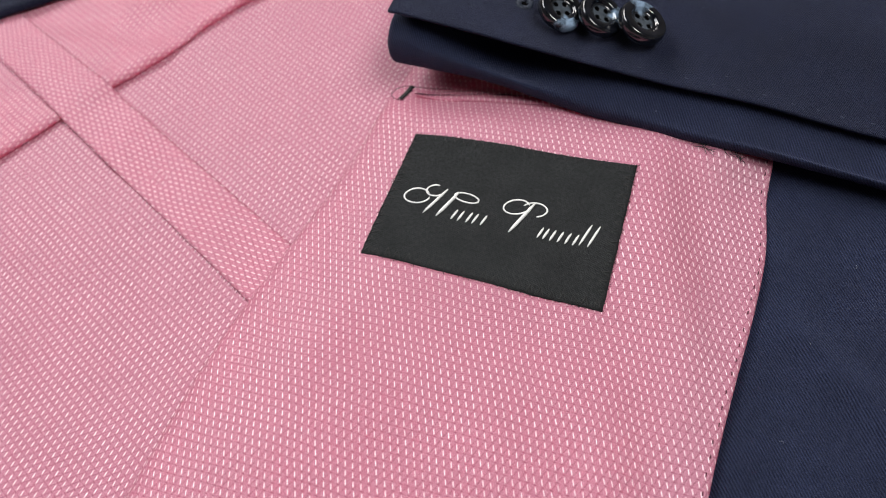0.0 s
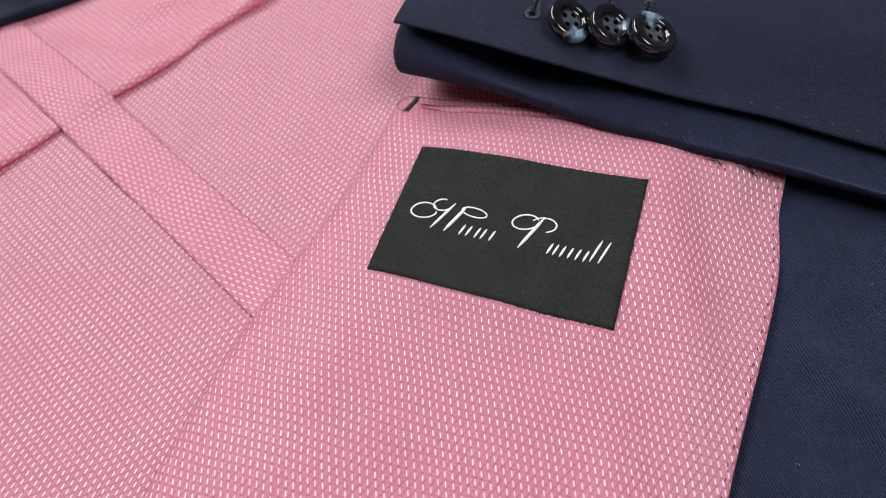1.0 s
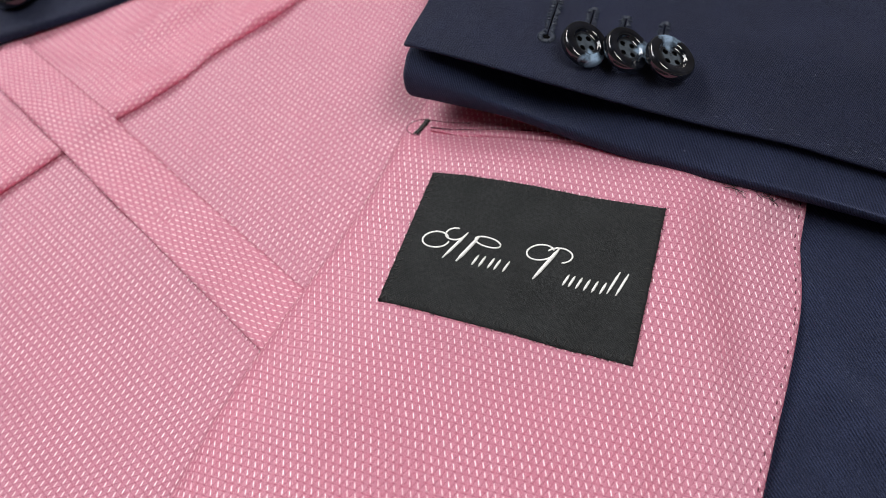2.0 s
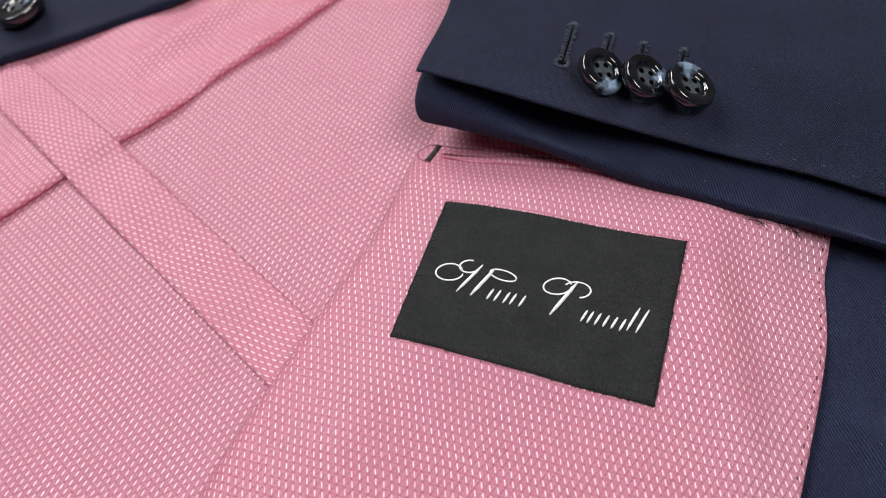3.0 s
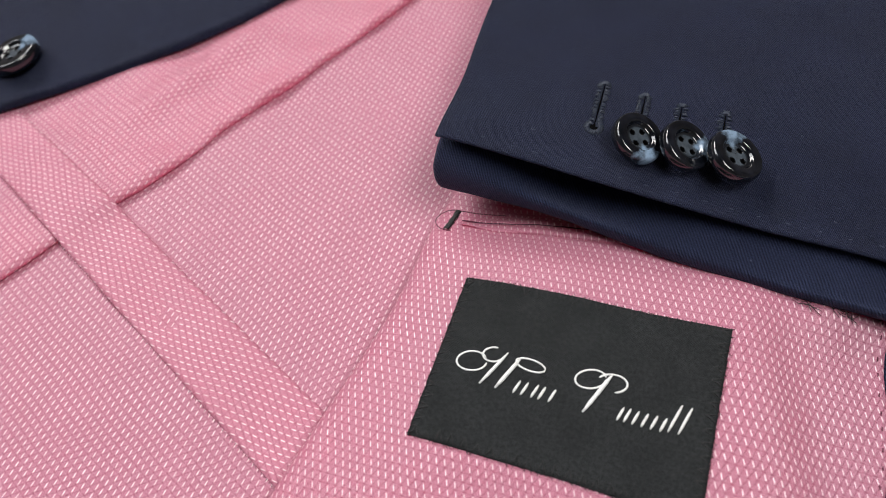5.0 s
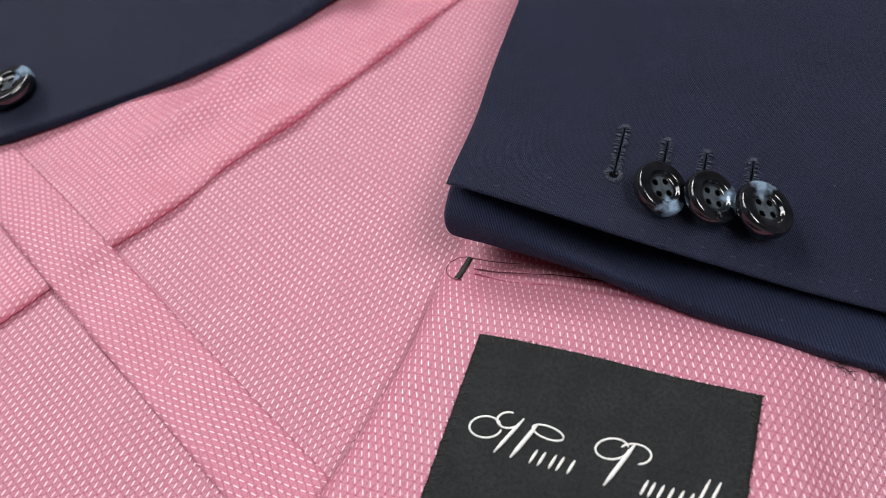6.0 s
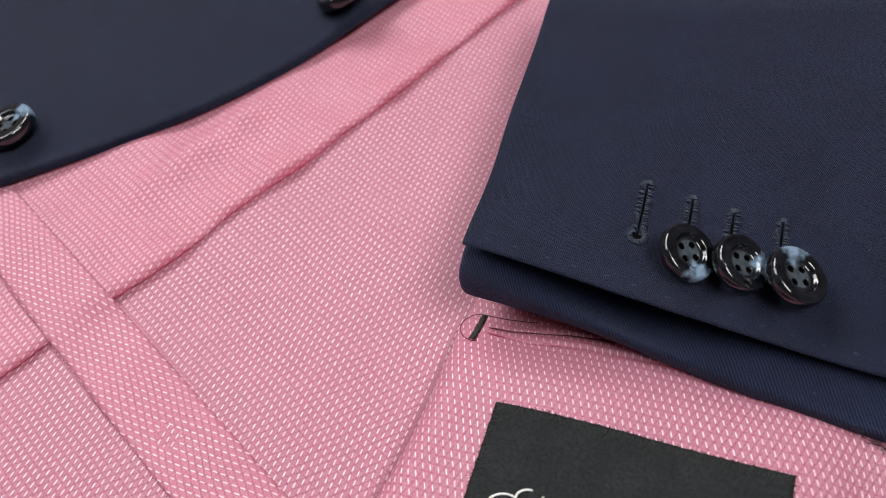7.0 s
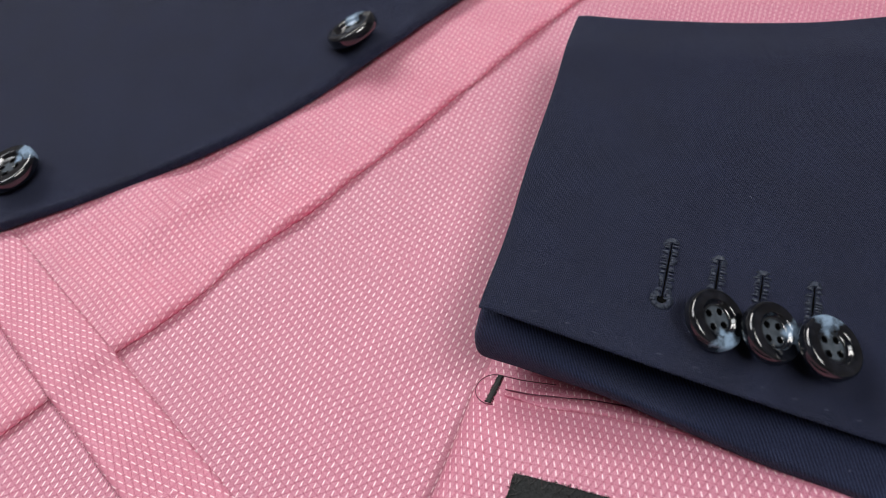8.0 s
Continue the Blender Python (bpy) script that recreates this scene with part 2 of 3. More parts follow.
def sheet(rows, uvs, thick=0.0):
    """A cloth from rows of points, with a UV for each, and an underside thick cm below along the normal."""
    bm = bmesh.new()
    lay = bm.loops.layers.uv.new("UVMap")
    grid = [[bm.verts.new(Vector(p) * CM) for p in row] for row in rows]
    where = {}
    for row, urow in zip(grid, uvs):
        for v, q in zip(row, urow):
            where[v] = q
    for i in range(len(grid) - 1):
        for j in range(len(grid[0]) - 1):
            f = bm.faces.new((grid[i][j], grid[i][j + 1], grid[i + 1][j + 1], grid[i + 1][j]))
            for lp in f.loops:
                lp[lay].uv = where[lp.vert]
    bm.normal_update()
    if sum(f.normal.z for f in bm.faces) < 0:
        bmesh.ops.reverse_faces(bm, faces=bm.faces[:])
        bm.normal_update()
    if thick:
        low = {v: bm.verts.new(v.co - v.normal * thick * CM) for row in grid for v in row}
        for f in list(bm.faces):
            g = bm.faces.new([low[v] for v in reversed(f.verts)])
            for lp, src in zip(g.loops, reversed(list(f.verts))):
                lp[lay].uv = where[src]
        rim = [*grid[0], *[r[-1] for r in grid[1:]], *reversed(grid[-1][:-1]), *[r[0] for r in reversed(grid[1:-1])]]
        for k, v in enumerate(rim):
            w = rim[(k + 1) % len(rim)]
            f = bm.faces.new((v, w, low[w], low[v]))
            for lp in f.loops:
                src = v if lp.vert in (v, low[v]) else w
                lp[lay].uv = where[src]
        bmesh.ops.recalc_face_normals(bm, faces=bm.faces[:])
    return bm


def turned(x, y, degrees):
    """Cloth coordinates of a place, with the weft at that angle."""
    c, s = math.cos(radians(degrees)), math.sin(radians(degrees))
    return (x * c + y * s, -x * s + y * c)


def tube_into(bm, points, radius, sides=6, taper=True):
    """A thread along points (cm)."""
    pts = [Vector(p) * CM for p in points]
    rings = []
    for i, p in enumerate(pts):
        d = (pts[min(i + 1, len(pts) - 1)] - pts[max(i - 1, 0)]).normalized()
        side = d.cross(Vector((0, 0, 1)))
        side = side.normalized() if side.length > 1e-4 else Vector((1, 0, 0))
        up = side.cross(d)
        r = radius * CM * (0.45 if taper and i in (0, len(pts) - 1) else 1.0)
        rings.append([bm.verts.new(p + r * (math.cos(k * 2 * math.pi / sides) * side + math.sin(k * 2 * math.pi / sides) * up)) for k in range(sides)])
    for a, b in zip(rings, rings[1:]):
        for k in range(sides):
            bm.faces.new((a[k], a[(k + 1) % sides], b[(k + 1) % sides], b[k]))
    bm.faces.new(rings[0][::-1])
    bm.faces.new(rings[-1])
    return bm


# ---- room ----
# unseen plain room added to enclose the set; dark walls mute button reflections
def box(name, lo, hi, mat, kind="structure", label="", category=""):
    bm = bmesh.new()
    bmesh.ops.create_cube(bm, size=1.0)
    for v in bm.verts:
        v.co = Vector([(a + b) / 2 + (b - a) * c for a, b, c in zip(lo, hi, v.co)])
    ob = finish(name, bm, mat, smooth=False)
    return tagged(ob, label, category, kind=kind)


GROUND = -0.013
box("floor", (-1.6, -1.7, GROUND - 0.10), (1.7, 1.7, GROUND), FLOOR, label="pale grey plain floor under the jacket", category="floor")
box("ceiling", (-1.6, -1.7, 2.35), (1.7, 1.7, 2.45), WALL, label="plain taupe painted ceiling", category="ceiling")
box("wall_east", (1.6, -1.6, GROUND), (1.7, 1.6, 2.35), WALL, label="plain taupe painted wall", category="wall")
box("wall_north", (-1.6, 1.6, GROUND), (1.7, 1.7, 2.35), WALL, label="plain taupe painted wall", category="wall")
box("wall_south", (-1.6, -1.7, GROUND), (1.7, -1.6, 2.35), WALL, label="plain taupe painted wall", category="wall")
# west wall round the window opening
bm = bmesh.new()
for lo, hi in (((-1.6, -1.6, GROUND), (-1.5, 1.6, 0.9)), ((-1.6, -1.6, 2.0), (-1.5, 1.6, 2.35)), ((-1.6, -1.6, 0.9), (-1.5, -0.4, 2.0)), ((-1.6, 0.5, 0.9), (-1.5, 1.6, 2.0))):
    made = bmesh.ops.create_cube(bm, size=1.0)["verts"]
    for v in made:
        v.co = Vector([(a + b) / 2 + (b - a) * c for a, b, c in zip(lo, hi, v.co)])
tagged(finish("wall_west", bm, WALL, smooth=False), "plain taupe painted wall with a window opening", "wall", kind="structure")

# ---- the jacket ----
jacket = new("suit_jacket")
jacket.location = (0, 0, GROUND)
jacket.empty_display_size = 0.05
tagged(jacket, "navy wool suit jacket with pink lining lying open, sleeve folded across", "jacket")
ROOT = Matrix.Translation((0, 0, -GROUND))


def attach(ob):
    """Children are modelled in world places; the jacket's empty stands on the floor."""
    ob.matrix_parent_inverse = ROOT
    return ob


SEAM = [(-12.0, -19.6), (-8.0, -17.6), (-3.1, -15.15), (-1.76, -14.47), (0.52, -13.27), (1.89, -12.45), (3.1, -11.85), (5.0, -11.12), (7.31, -9.86), (10.05, -8.61), (13.02, -7.25), (16.8, -5.7), (20.6, -3.95), (30.0, 0.6)]
EDGE = [(-4.0, -27.0), (1.0, -23.0), (3.57, -20.39), (6.5, -17.2), (8.79, -15.05), (11.45, -12.95), (13.65, -11.5), (16.5, -10.0), (19.0, -8.8), (22.0, -7.2), (30.0, -2.0)]


def seam_x(y):
    return along(SEAM, y)


def ground_lining(x, y):
    """Height of the lower lining."""
    away = seam_x(y) - x
    z = -0.05 + 0.10 * swell(x, y, 6.0, 3.1) + 0.03 * swell(x, y, 2.2, 7.7)
    return z - 0.28 * ease((away + 1.0) / 8.0)


def spread(x0, x1, y0, y1, step, height, angle):
    nx, ny = int((x1 - x0) / step), int((y1 - y0) / step)
    rows, uvs = [], []
    for i in range(ny + 1):
        y = y0 + (y1 - y0) * i / ny
        xs = [x0 + (x1 - x0) * j / nx for j in range(nx + 1)]
        rows.append([(x, y, height(x, y)) for x in xs])
        uvs.append([turned(x, y, angle) for x in xs])
    return rows, uvs


attach(part("back_lining", sheet(*spread(-36, 16, -24, 36, 0.4, ground_lining, -26.0)), PINK, jacket, "pink satin back lining with a woven lozenge pattern"))


def pleat_puff(y):
    puff = 0.31 + 0.08 * math.sin(y * 1.1) + 0.05 * math.sin(y * 2.7 + 1)
    return puff * (1.0 - 0.25 * ease((y - 9) / 8))


def upper_height(x, y):
    """The pleat's upper layer behind its folded edge."""
    w = max(seam_x(y) - x, 0.0)
    settle = 1 - 0.45 * ease((w - 0.5) / 1.1)
    z = ground_lining(seam_x(y), y) * (1 - ease(w / 6)) + ground_lining(x, y) * ease(w / 6)
    ridge = 0.42 * math.exp(-(((w - 3.4 - 0.06 * y) / 0.75) ** 2)) * ease((y - 2) / 5) * (1 - ease((y - 9) / 4)) + 0.16 * swell(x, y, 3.0, 5.0) * (1 - 0.6 * ease((y - 10) / 4))
    return z + 0.06 + pleat_puff(y) * settle + ridge * ease((w - 0.6) / 1.5)


# the fold rolls over and tucks back under itself, which leaves a shaded crease along the seam
rows, uvs = [], []
for i in range(441):
    y = -12 + 44 * i / 440
    xs, zs = seam_x(y) + 0.035 * swell(0, y, 0.9, 2.4), ground_lining(seam_x(y), y)
    row = [(xs - w, y, zs + h) for w, h in ((0.5, 0.0), (0.3, 0.0), (0.16, 0.005), (0.09, 0.012))]
    bend = 0.20 + 0.22 * (1 - ease((y - 1.5) / 6.0))
    crown = upper_height(xs - bend, y)
    low = zs - 0.04
    for k in range(11):
        ang = radians(-45 + 13.5 * k)
        row.append((xs - bend + bend * math.cos(ang), y, (low + crown) / 2 + (crown - low) / 2 * math.sin(ang)))
    front = 8
    for w in (bend + 0.06, bend + 0.12, bend + 0.18, bend + 0.24, 0.7, 0.8, 1.0, 1.3, 1.6, 2, 2.4, 2.8, 3.2, 3.6, 4, 4.5, 5, 5.5, 6, 7, 8, 10, 13):
        row.append((xs - w, y, upper_height(xs - w, y)))
    run = [0.0]
    for p, q in zip(row, row[1:]):
        run.append(run[-1] + math.dist(p, q))
    rows.append(row)
    uvs.append([turned(xs + 0.33 - (r - run[front]), y, -26.0) for r in run])
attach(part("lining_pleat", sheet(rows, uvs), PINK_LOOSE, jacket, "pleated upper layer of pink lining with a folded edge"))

# sewn band of the same lining, running across the pleat
def tape_bed(x, y):
    left = ease((seam_x(y) - x + 0.6) / 0.6)
    return ground_lining(x, y) * (1 - left) + upper_height(min(x, seam_x(y)), y) * left


rows, uvs = [], []
for i in range(81):
    s = i / 80
    ax, ay = -21.2 + 18.6 * s, 4.35 - 9.3 * s
    bx, by = -20.2 + 17.8 * s, 1.37 - 9.15 * s
    row, urow = [], []
    for j in range(15):
        k = j / 14
        x, y = ax + (bx - ax) * k, ay + (by - ay) * k
        z = sum(tape_bed(x + 0.29 * q, y - 0.15 * q) for q in range(-3, 4)) / 7
        z = max(z, tape_bed(x, y)) + 0.06 + 0.04 * swell(x, y, 1.4, 2.0) - 0.03 * ease(abs(k - 0.5) * 6 - 2.2)
        z += 0.10 * math.exp(-(((x + 11.3) / 0.9) ** 2)) - 0.07 * math.exp(-(((x + 9.0) ** 2 + (y + 3.3) ** 2) / 0.5))
        row.append((x, y, z))
        urow.append(turned(x, y, 64.0))
    rows.append(row)
    uvs.append(urow)
band = attach(part("lining_band", sheet(rows, uvs, 0.06), PINK_BIAS_LIT, jacket, "narrow pink lining tape sewn across the pleat"))
# small dark stitches that hold the tape's lower edge
bm, rnd = bmesh.new(), random.Random(8)
for row in rows[1:-1]:
    for side in (0.25, 0.75):
        x, y, z = row[-1]
        x, y = x + 0.2 * (side - 0.5), y - 0.1 * (side - 0.5)
        tube_into(bm, [(x - 0.02, y - 0.10 + rnd.uniform(-0.03, 0.03), z - 0.09), (x, y - 0.03, z - 0.02), (x + 0.02, y + 0.05, z - 0.02)], 0.008, 4)
part("tape_stitching", bm, WINE_THREAD, band, "fine dark stitches along the tape's edge")

# inner front panel with its rounded left fold
LEFT = [(-20.0, -3.7), (-14.3, -3.66), (-11.9, -3.57), (-9.65, -3.42), (-7.4, -3.1), (-5.2, -2.72), (-2.9, -2.3), (-0.8, -2.02), (1.4, -1.95), (2.6, -1.98), (3.2, -1.85), (6.0, -1.5)]
RIGHT = [(-20.0, 10.7), (-14.0, 11.1), (-9.75, 11.38), (-8.4, 11.47), (-6.4, 11.66), (-3.9, 11.92), (-1.54, 12.05), (0.75, 11.86), (2.26, 11.85), (6.0, 11.7)]


def panel_top(x, y):
    """Height of the panel right of its fold."""
    xl, xr = along(LEFT, y), along(RIGHT, y)
    cx, cy = min(max(x, 0.0), 8.0), min(max(y, -7.0), 0.5)
    full = 1.39 + cx * (0.0316 + 0.0125 * cy)
    full = max(full, 0.95)
    start = min(1.12, full)
    z = start + (full - start) * ease((x - xl - 0.9) / 2.6)
    z += (0.58 - z) * ease((x - 8.2) / max(xr - 8.2, 0.1))
    inside = ease((x - xl - 0.9) / 2.0) * ease((xr - x) / 1.5)
    z += inside * (0.10 * swell(x, y, 2.6, 1.3) + 0.15 * math.sin(1.5 * (x - 8.6) + 0.8 * (y + 4.5)) * math.exp(-(((x - 9.5) / 1.5) ** 2)))
    drop = ease((y - 0.6) / 2.8) * (0.62 + 0.14 * ease((2.0 - x) / 4.0)) * (1 - 0.62 * ease((x - 0.5) / 4.5))
    z += 0.55 * ease((y - 0.4) / 1.7) * ease((x - 8.6) / 2.4)
    return z * (1 - drop)


def panel_rows():
    rows, uvs = [], []
    for i in range(131):
        y = -18 + 23.5 * i / 130
        xl, xr = along(LEFT, y), along(RIGHT, y)
        top = panel_top(xl + 0.9, y)
        mid = top * 0.35
        row = []
        for k in range(21):
            ang = radians(-90 + 9 * k)
            rise = (top - mid) if ang > 0 else mid - 0.02
            row.append((xl + 0.9 - 0.9 * math.cos(ang), y, mid + rise * math.sin(ang)))
        n = 96
        for k in range(1, n + 1):
            x = xl + 0.9 + (xr - xl - 0.9) * k / n
            row.append((x, y, panel_top(x, y)))
        row[-1] = (xr, y, row[-1][2] - 0.03)
        row.append((xr + 0.04, y, row[-1][2] - 0.08))
        row.append((xr - 0.02, y, row[-1][2] - 0.10))
        # cloth length along the row, counted from x = 4
        run = [0.0]
        for a, b in zip(row, row[1:]):
            run.append(run[-1] + math.dist(a, b))
        ref = min(range(21, len(row) - 2), key=lambda q: abs(row[q][0] - 4.0))
        base = run[ref] - row[ref][0]
        rows.append(row)
        uvs.append([(r - base, y) for r in run])
    return rows, uvs


attach(part("inner_panel", sheet(*panel_rows()), PINK, jacket, "padded pink satin inner front panel with a rolled edge"))


def facing_height(x, y):
    z = 0.30 + 0.22 * swell(x, y, 3.2, 9.0) + 0.06 * swell(x, y, 1.3, 4.0)
    z += 0.22 * math.exp(-(((y + 3.6 + 0.8 * (x - 12.5)) / 0.8) ** 2)) * ease((x - 12.2) / 1.5)
    z += 0.32 * ease((y + 2.2) / 3.6)
    return z - 0.2 * ease((12.2 - x) / 1.5)


attach(part("front_facing", sheet(*spread(10.0, 28, -20, 8, 0.2, facing_height, 6.0), 0.12), NAVY, jacket, "navy wool twill front facing beside the pink panel"))

# left front, laid over the lining, with a curved edge
rows, uvs = [], []
for i in range(121):
    y = -4 + 34 * i / 120
    row = []
    for w in (0.08, 0.0, 0.0, 0.02, 0.05, 0.1, 0.16, 0.24, 0.34, 0.5, 0.8, 1.2, 1.8, 2.5, 3.5, 5, 7, 9, 12, 15, 19, 24, 30):
        k = len(row)
        x = along(EDGE, y) - w
        lift = 0.16 + 0.24 * math.sqrt(max(0, 1 - (1 - min(w / 0.36, 1)) ** 2)) + 0.18 * ease(w / 5) + 0.05 * swell(x, y, 4.0, 6.0)
        if k == 0:
            lift = 0.0
        elif k == 1:
            lift = 0.08
        row.append((x, y, lift - 0.02 + 0.34 * ease((y - 10.5) / 6.0) * (1 - 0.4 * ease(w / 4))))
    rows.append(row)
    uvs.append([turned(p[0], p[1], 40.0) for p in row])
attach(part("front_edge_panel", sheet(rows, uvs), NAVY_FINE, jacket, "smooth navy wool front edge with horn buttons"))

# ---- sleeve ----
CUFF_Y = [(-2.2, 3.12), (-1.8, 3.1), (1.0, 2.95), (3.2, 2.85), (5.8, 2.82), (8.2, 2.78), (10.8, 2.75), (12.6, 2.55), (14.4, 2.35), (20.0, 1.8), (28.0, 1.0)]
CUFF_Z = [(-2.2, 3.86), (-1.8, 3.85), (1.0, 3.65), (3.2, 3.42), (5.8, 3.08), (8.2, 2.82), (10.8, 2.66), (14.4, 2.5), (28.0, 2.4)]
BACK_Y = [(-2.6, 17.0), (0.6, 17.4), (3.6, 17.95), (7.8, 19.2), (14.0, 21.2), (28.0, 25.5)]


def sleeve_height(x, y):
    """Upper layer of the sleeve."""
    ye, ze, yb = along(CUFF_Y, x), along(CUFF_Z, x), along(BACK_Y, x)
    w = y - ye
    crown = 3.42 + 0.03 * swell(x, y, 3.0, 8.0) - 0.02 * max(x - 8, 0)
    z = ze + (crown - ze) * ease(w / 4.0)
    z += 0.10 * swell(x, y, 4.5, 2.2) * ease(w / 3)
    z += 0.10 * math.exp(-(((x - 3.6 - 0.45 * (y - 9)) / 1.3) ** 2)) * ease((y - 7) / 3)
    back = yb - y
    return z - 0.45 * (1 - ease(back / 3.0)) - 0.4 * (1 - math.sqrt(max(0, 1 - (1 - min(back / 0.3, 1)) ** 2)))


def hem_x(y):
    return -1.86 - 0.047 * (y - 3.1) - 0.03 * math.sin(y * 0.9)


rows, uvs = [], []
for i in range(97):
    k = i / 96
    row = []
    for q in (0, 0.004, 0.01, 0.02, *[0.035 + 0.935 * m / 78 for m in range(79)], 0.985, 0.993, 1.0):
        xg = -1.9 + 28 * k
        ye, yb = along(CUFF_Y, xg), along(BACK_Y, xg)
        y = ye + (yb - ye) * q
        x = xg + (hem_x(y) + 1.9) * (1 - ease(k * 4))
        z = sleeve_height(x, y)
        if i == 0:
            z -= 0.05
        if q == 0:
            z -= 0.04
        row.append((x, y, z))
    rows.append(row)
    uvs.append([turned(p[0], p[1], 2.0) for p in row])
attach(part("sleeve", sheet(rows, uvs, 0.17), NAVY_FINE, jacket, "navy wool sleeve with a buttoned vent folded across the lining"))

# under layer of the vent: a soft roll in front of and below the sleeve
ROLL_Y = [(-2.1, 2.95), (-1.9, 2.78), (-0.5, 2.7), (1.5, 2.52), (3.5, 2.27), (5.5, 2.02), (7.3, 1.85), (9.8, 1.61), (11.7, 1.5), (13.5, 1.28), (15.2, 1.05), (20.0, 0.45), (28.0, 0.0)]
rows, uvs = [], []
for i in range(151):
    k = i / 150
    x = -2.02 + 29.5 * k**1.9
    ye, ze, yr = along(CUFF_Y, x), along(CUFF_Z, x), along(ROLL_Y, x)
    zb = 1.62 + 0.05 * math.sin(x * 0.8) - 0.01 * x - 0.2 * ease((x - 2.0) / 4.0) - 0.65 * ease((x - 7.0) / 4.0)
    end = math.sqrt(max(0.0, 1 - (1 - min((x + 2.02) / 0.3, 1)) ** 2)) * 0.8 + 0.2
    prof = [(ye + 3.2, min(ze - 0.30, 3.12)), (ye + 1.6, min(ze - 0.31, 3.42)), (ye + 0.6, ze - 0.33), (ye + 0.1, ze - 0.38), (yr + 0.42, ze - 0.60), (yr + 0.16, ze - 0.92), (yr + 0.03, max((ze + zb) / 2 - 0.25, 1.92)), (yr, max(zb + 0.32, 1.6)), (yr + 0.08, max(zb + 0.08, 1.35)), (yr + max(0.28, 0.98 * (1.6 - zb)), zb - 0.05), (yr + max(0.8, 0.5 + 0.98 * (1.6 - zb)), zb - 0.25), (yr + 2.2, zb - 0.35), (yr + 5.0, zb - 0.5)]
    # the upper layer lifts off the roll and leaves a dark gap, widest below the buttonholes
    gap = 0.95 * math.exp(-(((x - 2.6) / 3.0) ** 2)) + 0.06
    prof = [(y + d * gap, z - f * gap) for (y, z), d, f in zip(prof, (0, 0, 0.3, 0.5, 0.15, 0, 0, 0, 0, 0, 0, 0, 0), (1, 1, 1.1, 1.25, 0.9, 0.4, 0, 0, 0, 0, 0, 0, 0))]
    mid = (ze + zb) / 2 - 0.2
    prof = [(y, mid + (z - mid) * end) for y, z in prof]
    # smooth the profile
    fine = []
    for q in range(49):
        t = q / 48 * (len(prof) - 1)
        fine.append((along([(n, p[0]) for n, p in enumerate(prof)], t), along([(n, p[1]) for n, p in enumerate(prof)], t)))
    for _ in range(12):
        fine = [fine[0], *[((a[0] + 2 * b[0] + c[0]) / 4, (a[1] + 2 * b[1] + c[1]) / 4) for a, b, c in zip(fine, fine[1:], fine[2:])], fine[-1]]
    shift = 0.18 * (1 - end)
    row = [(x, y + shift + 0.025 * swell(x, y * 3, 1.6, 5.5), z) for y, z in fine]
    run = [0.0]
    for a, b in zip(row, row[1:]):
        run.append(run[-1] + math.dist(a, b))
    rows.append(row)
    uvs.append([(x, -r) for r in run])
attach(part("sleeve_vent_underlap", sheet(rows, uvs), NAVY, jacket, "rolled navy twill underlap of the sleeve vent"))


# ---- buttons ----
def button_mesh(radius, height):
    bm = bmesh.new()
    holes = [(0.215 * radius * a, 0.215 * radius * b) for a in (-1, 1) for b in (-1, 1)]

    def top(r, x, y):
        q = r / radius
        z = 0.66 + 0.03 * (q / 0.5) ** 2
        if q > 0.5:
            z = 0.69 + 0.29 * ease((q - 0.5) / 0.12)
        if q > 0.62:
            z = 0.98 + 0.02 * math.sin(math.pi * (q - 0.62) / 0.3)
        if q > 0.90:
            z = 0.98 - 0.50 * (1 - math.sqrt(max(0, 1 - ((q - 0.90) / 0.10) ** 2)))
        z *= height
        for hx, hy in holes:
            z -= 0.6 * height * (1 - ease((math.hypot(x - hx, y - hy) / radius - 0.085) / 0.03))
        return z

    rings, n = [], 112
    radii = [radius * q for q in (*[0.015 + 0.015 * k for k in range(32)], 0.51, 0.53, 0.55, 0.57, 0.59, 0.61, 0.63, 0.67, 0.72, 0.78, 0.84, 0.88, 0.90, 0.92, 0.94, 0.96, 0.975, 0.988, 0.997)]
    for r in radii:
        rings.append([bm.verts.new(Vector((r * math.cos(a), r * math.sin(a), top(r, r * math.cos(a), r * math.sin(a)))) * CM) for a in [2 * math.pi * k / n for k in range(n)]])
    for r, z in ((1.0, 0.36), (0.985, 0.16), (0.93, 0.05), (0.8, 0.0), (0.4, 0.0)):
        rings.append([bm.verts.new(Vector((r * radius * math.cos(2 * math.pi * k / n), r * radius * math.sin(2 * math.pi * k / n), z * height)) * CM) for k in range(n)])
    for a, b in zip(rings, rings[1:]):
        for k in range(n):
            f = bm.faces.new((a[k], b[k], b[(k + 1) % n], a[(k + 1) % n]))
            c = f.calc_center_median() / CM
            if c.z > 0 and any(math.hypot(c.x - hx, c.y - hy) < 0.117 * radius for hx, hy in holes):
                f.material_index = 1
    bm.faces.new(rings[0])
    bm.faces.new(rings[-1][::-1])
    return bm


def shank_thread(radius, height):
    """Sewing threads between the four holes and a short wound shank."""
    bm = bmesh.new()
    q, z = 0.215 * radius, 0.60 * height
    for sx in (-1, 1):
        for sy in (-1, 1):
            tube_into(bm, [(sx * q, sy * q, z - 0.30), (sx * q, sy * q, z - 0.16), (sx * q, sy * q, z - 0.08)], 0.045)
    for k in range(4):
        ring = [(0.14 * math.cos(a), 0.14 * math.sin(a), -0.03 - 0.045 * k) for a in [2 * math.pi * m / 12 for m in range(13)]]
        tube_into(bm, ring, 0.03, 5, False)
    return bm


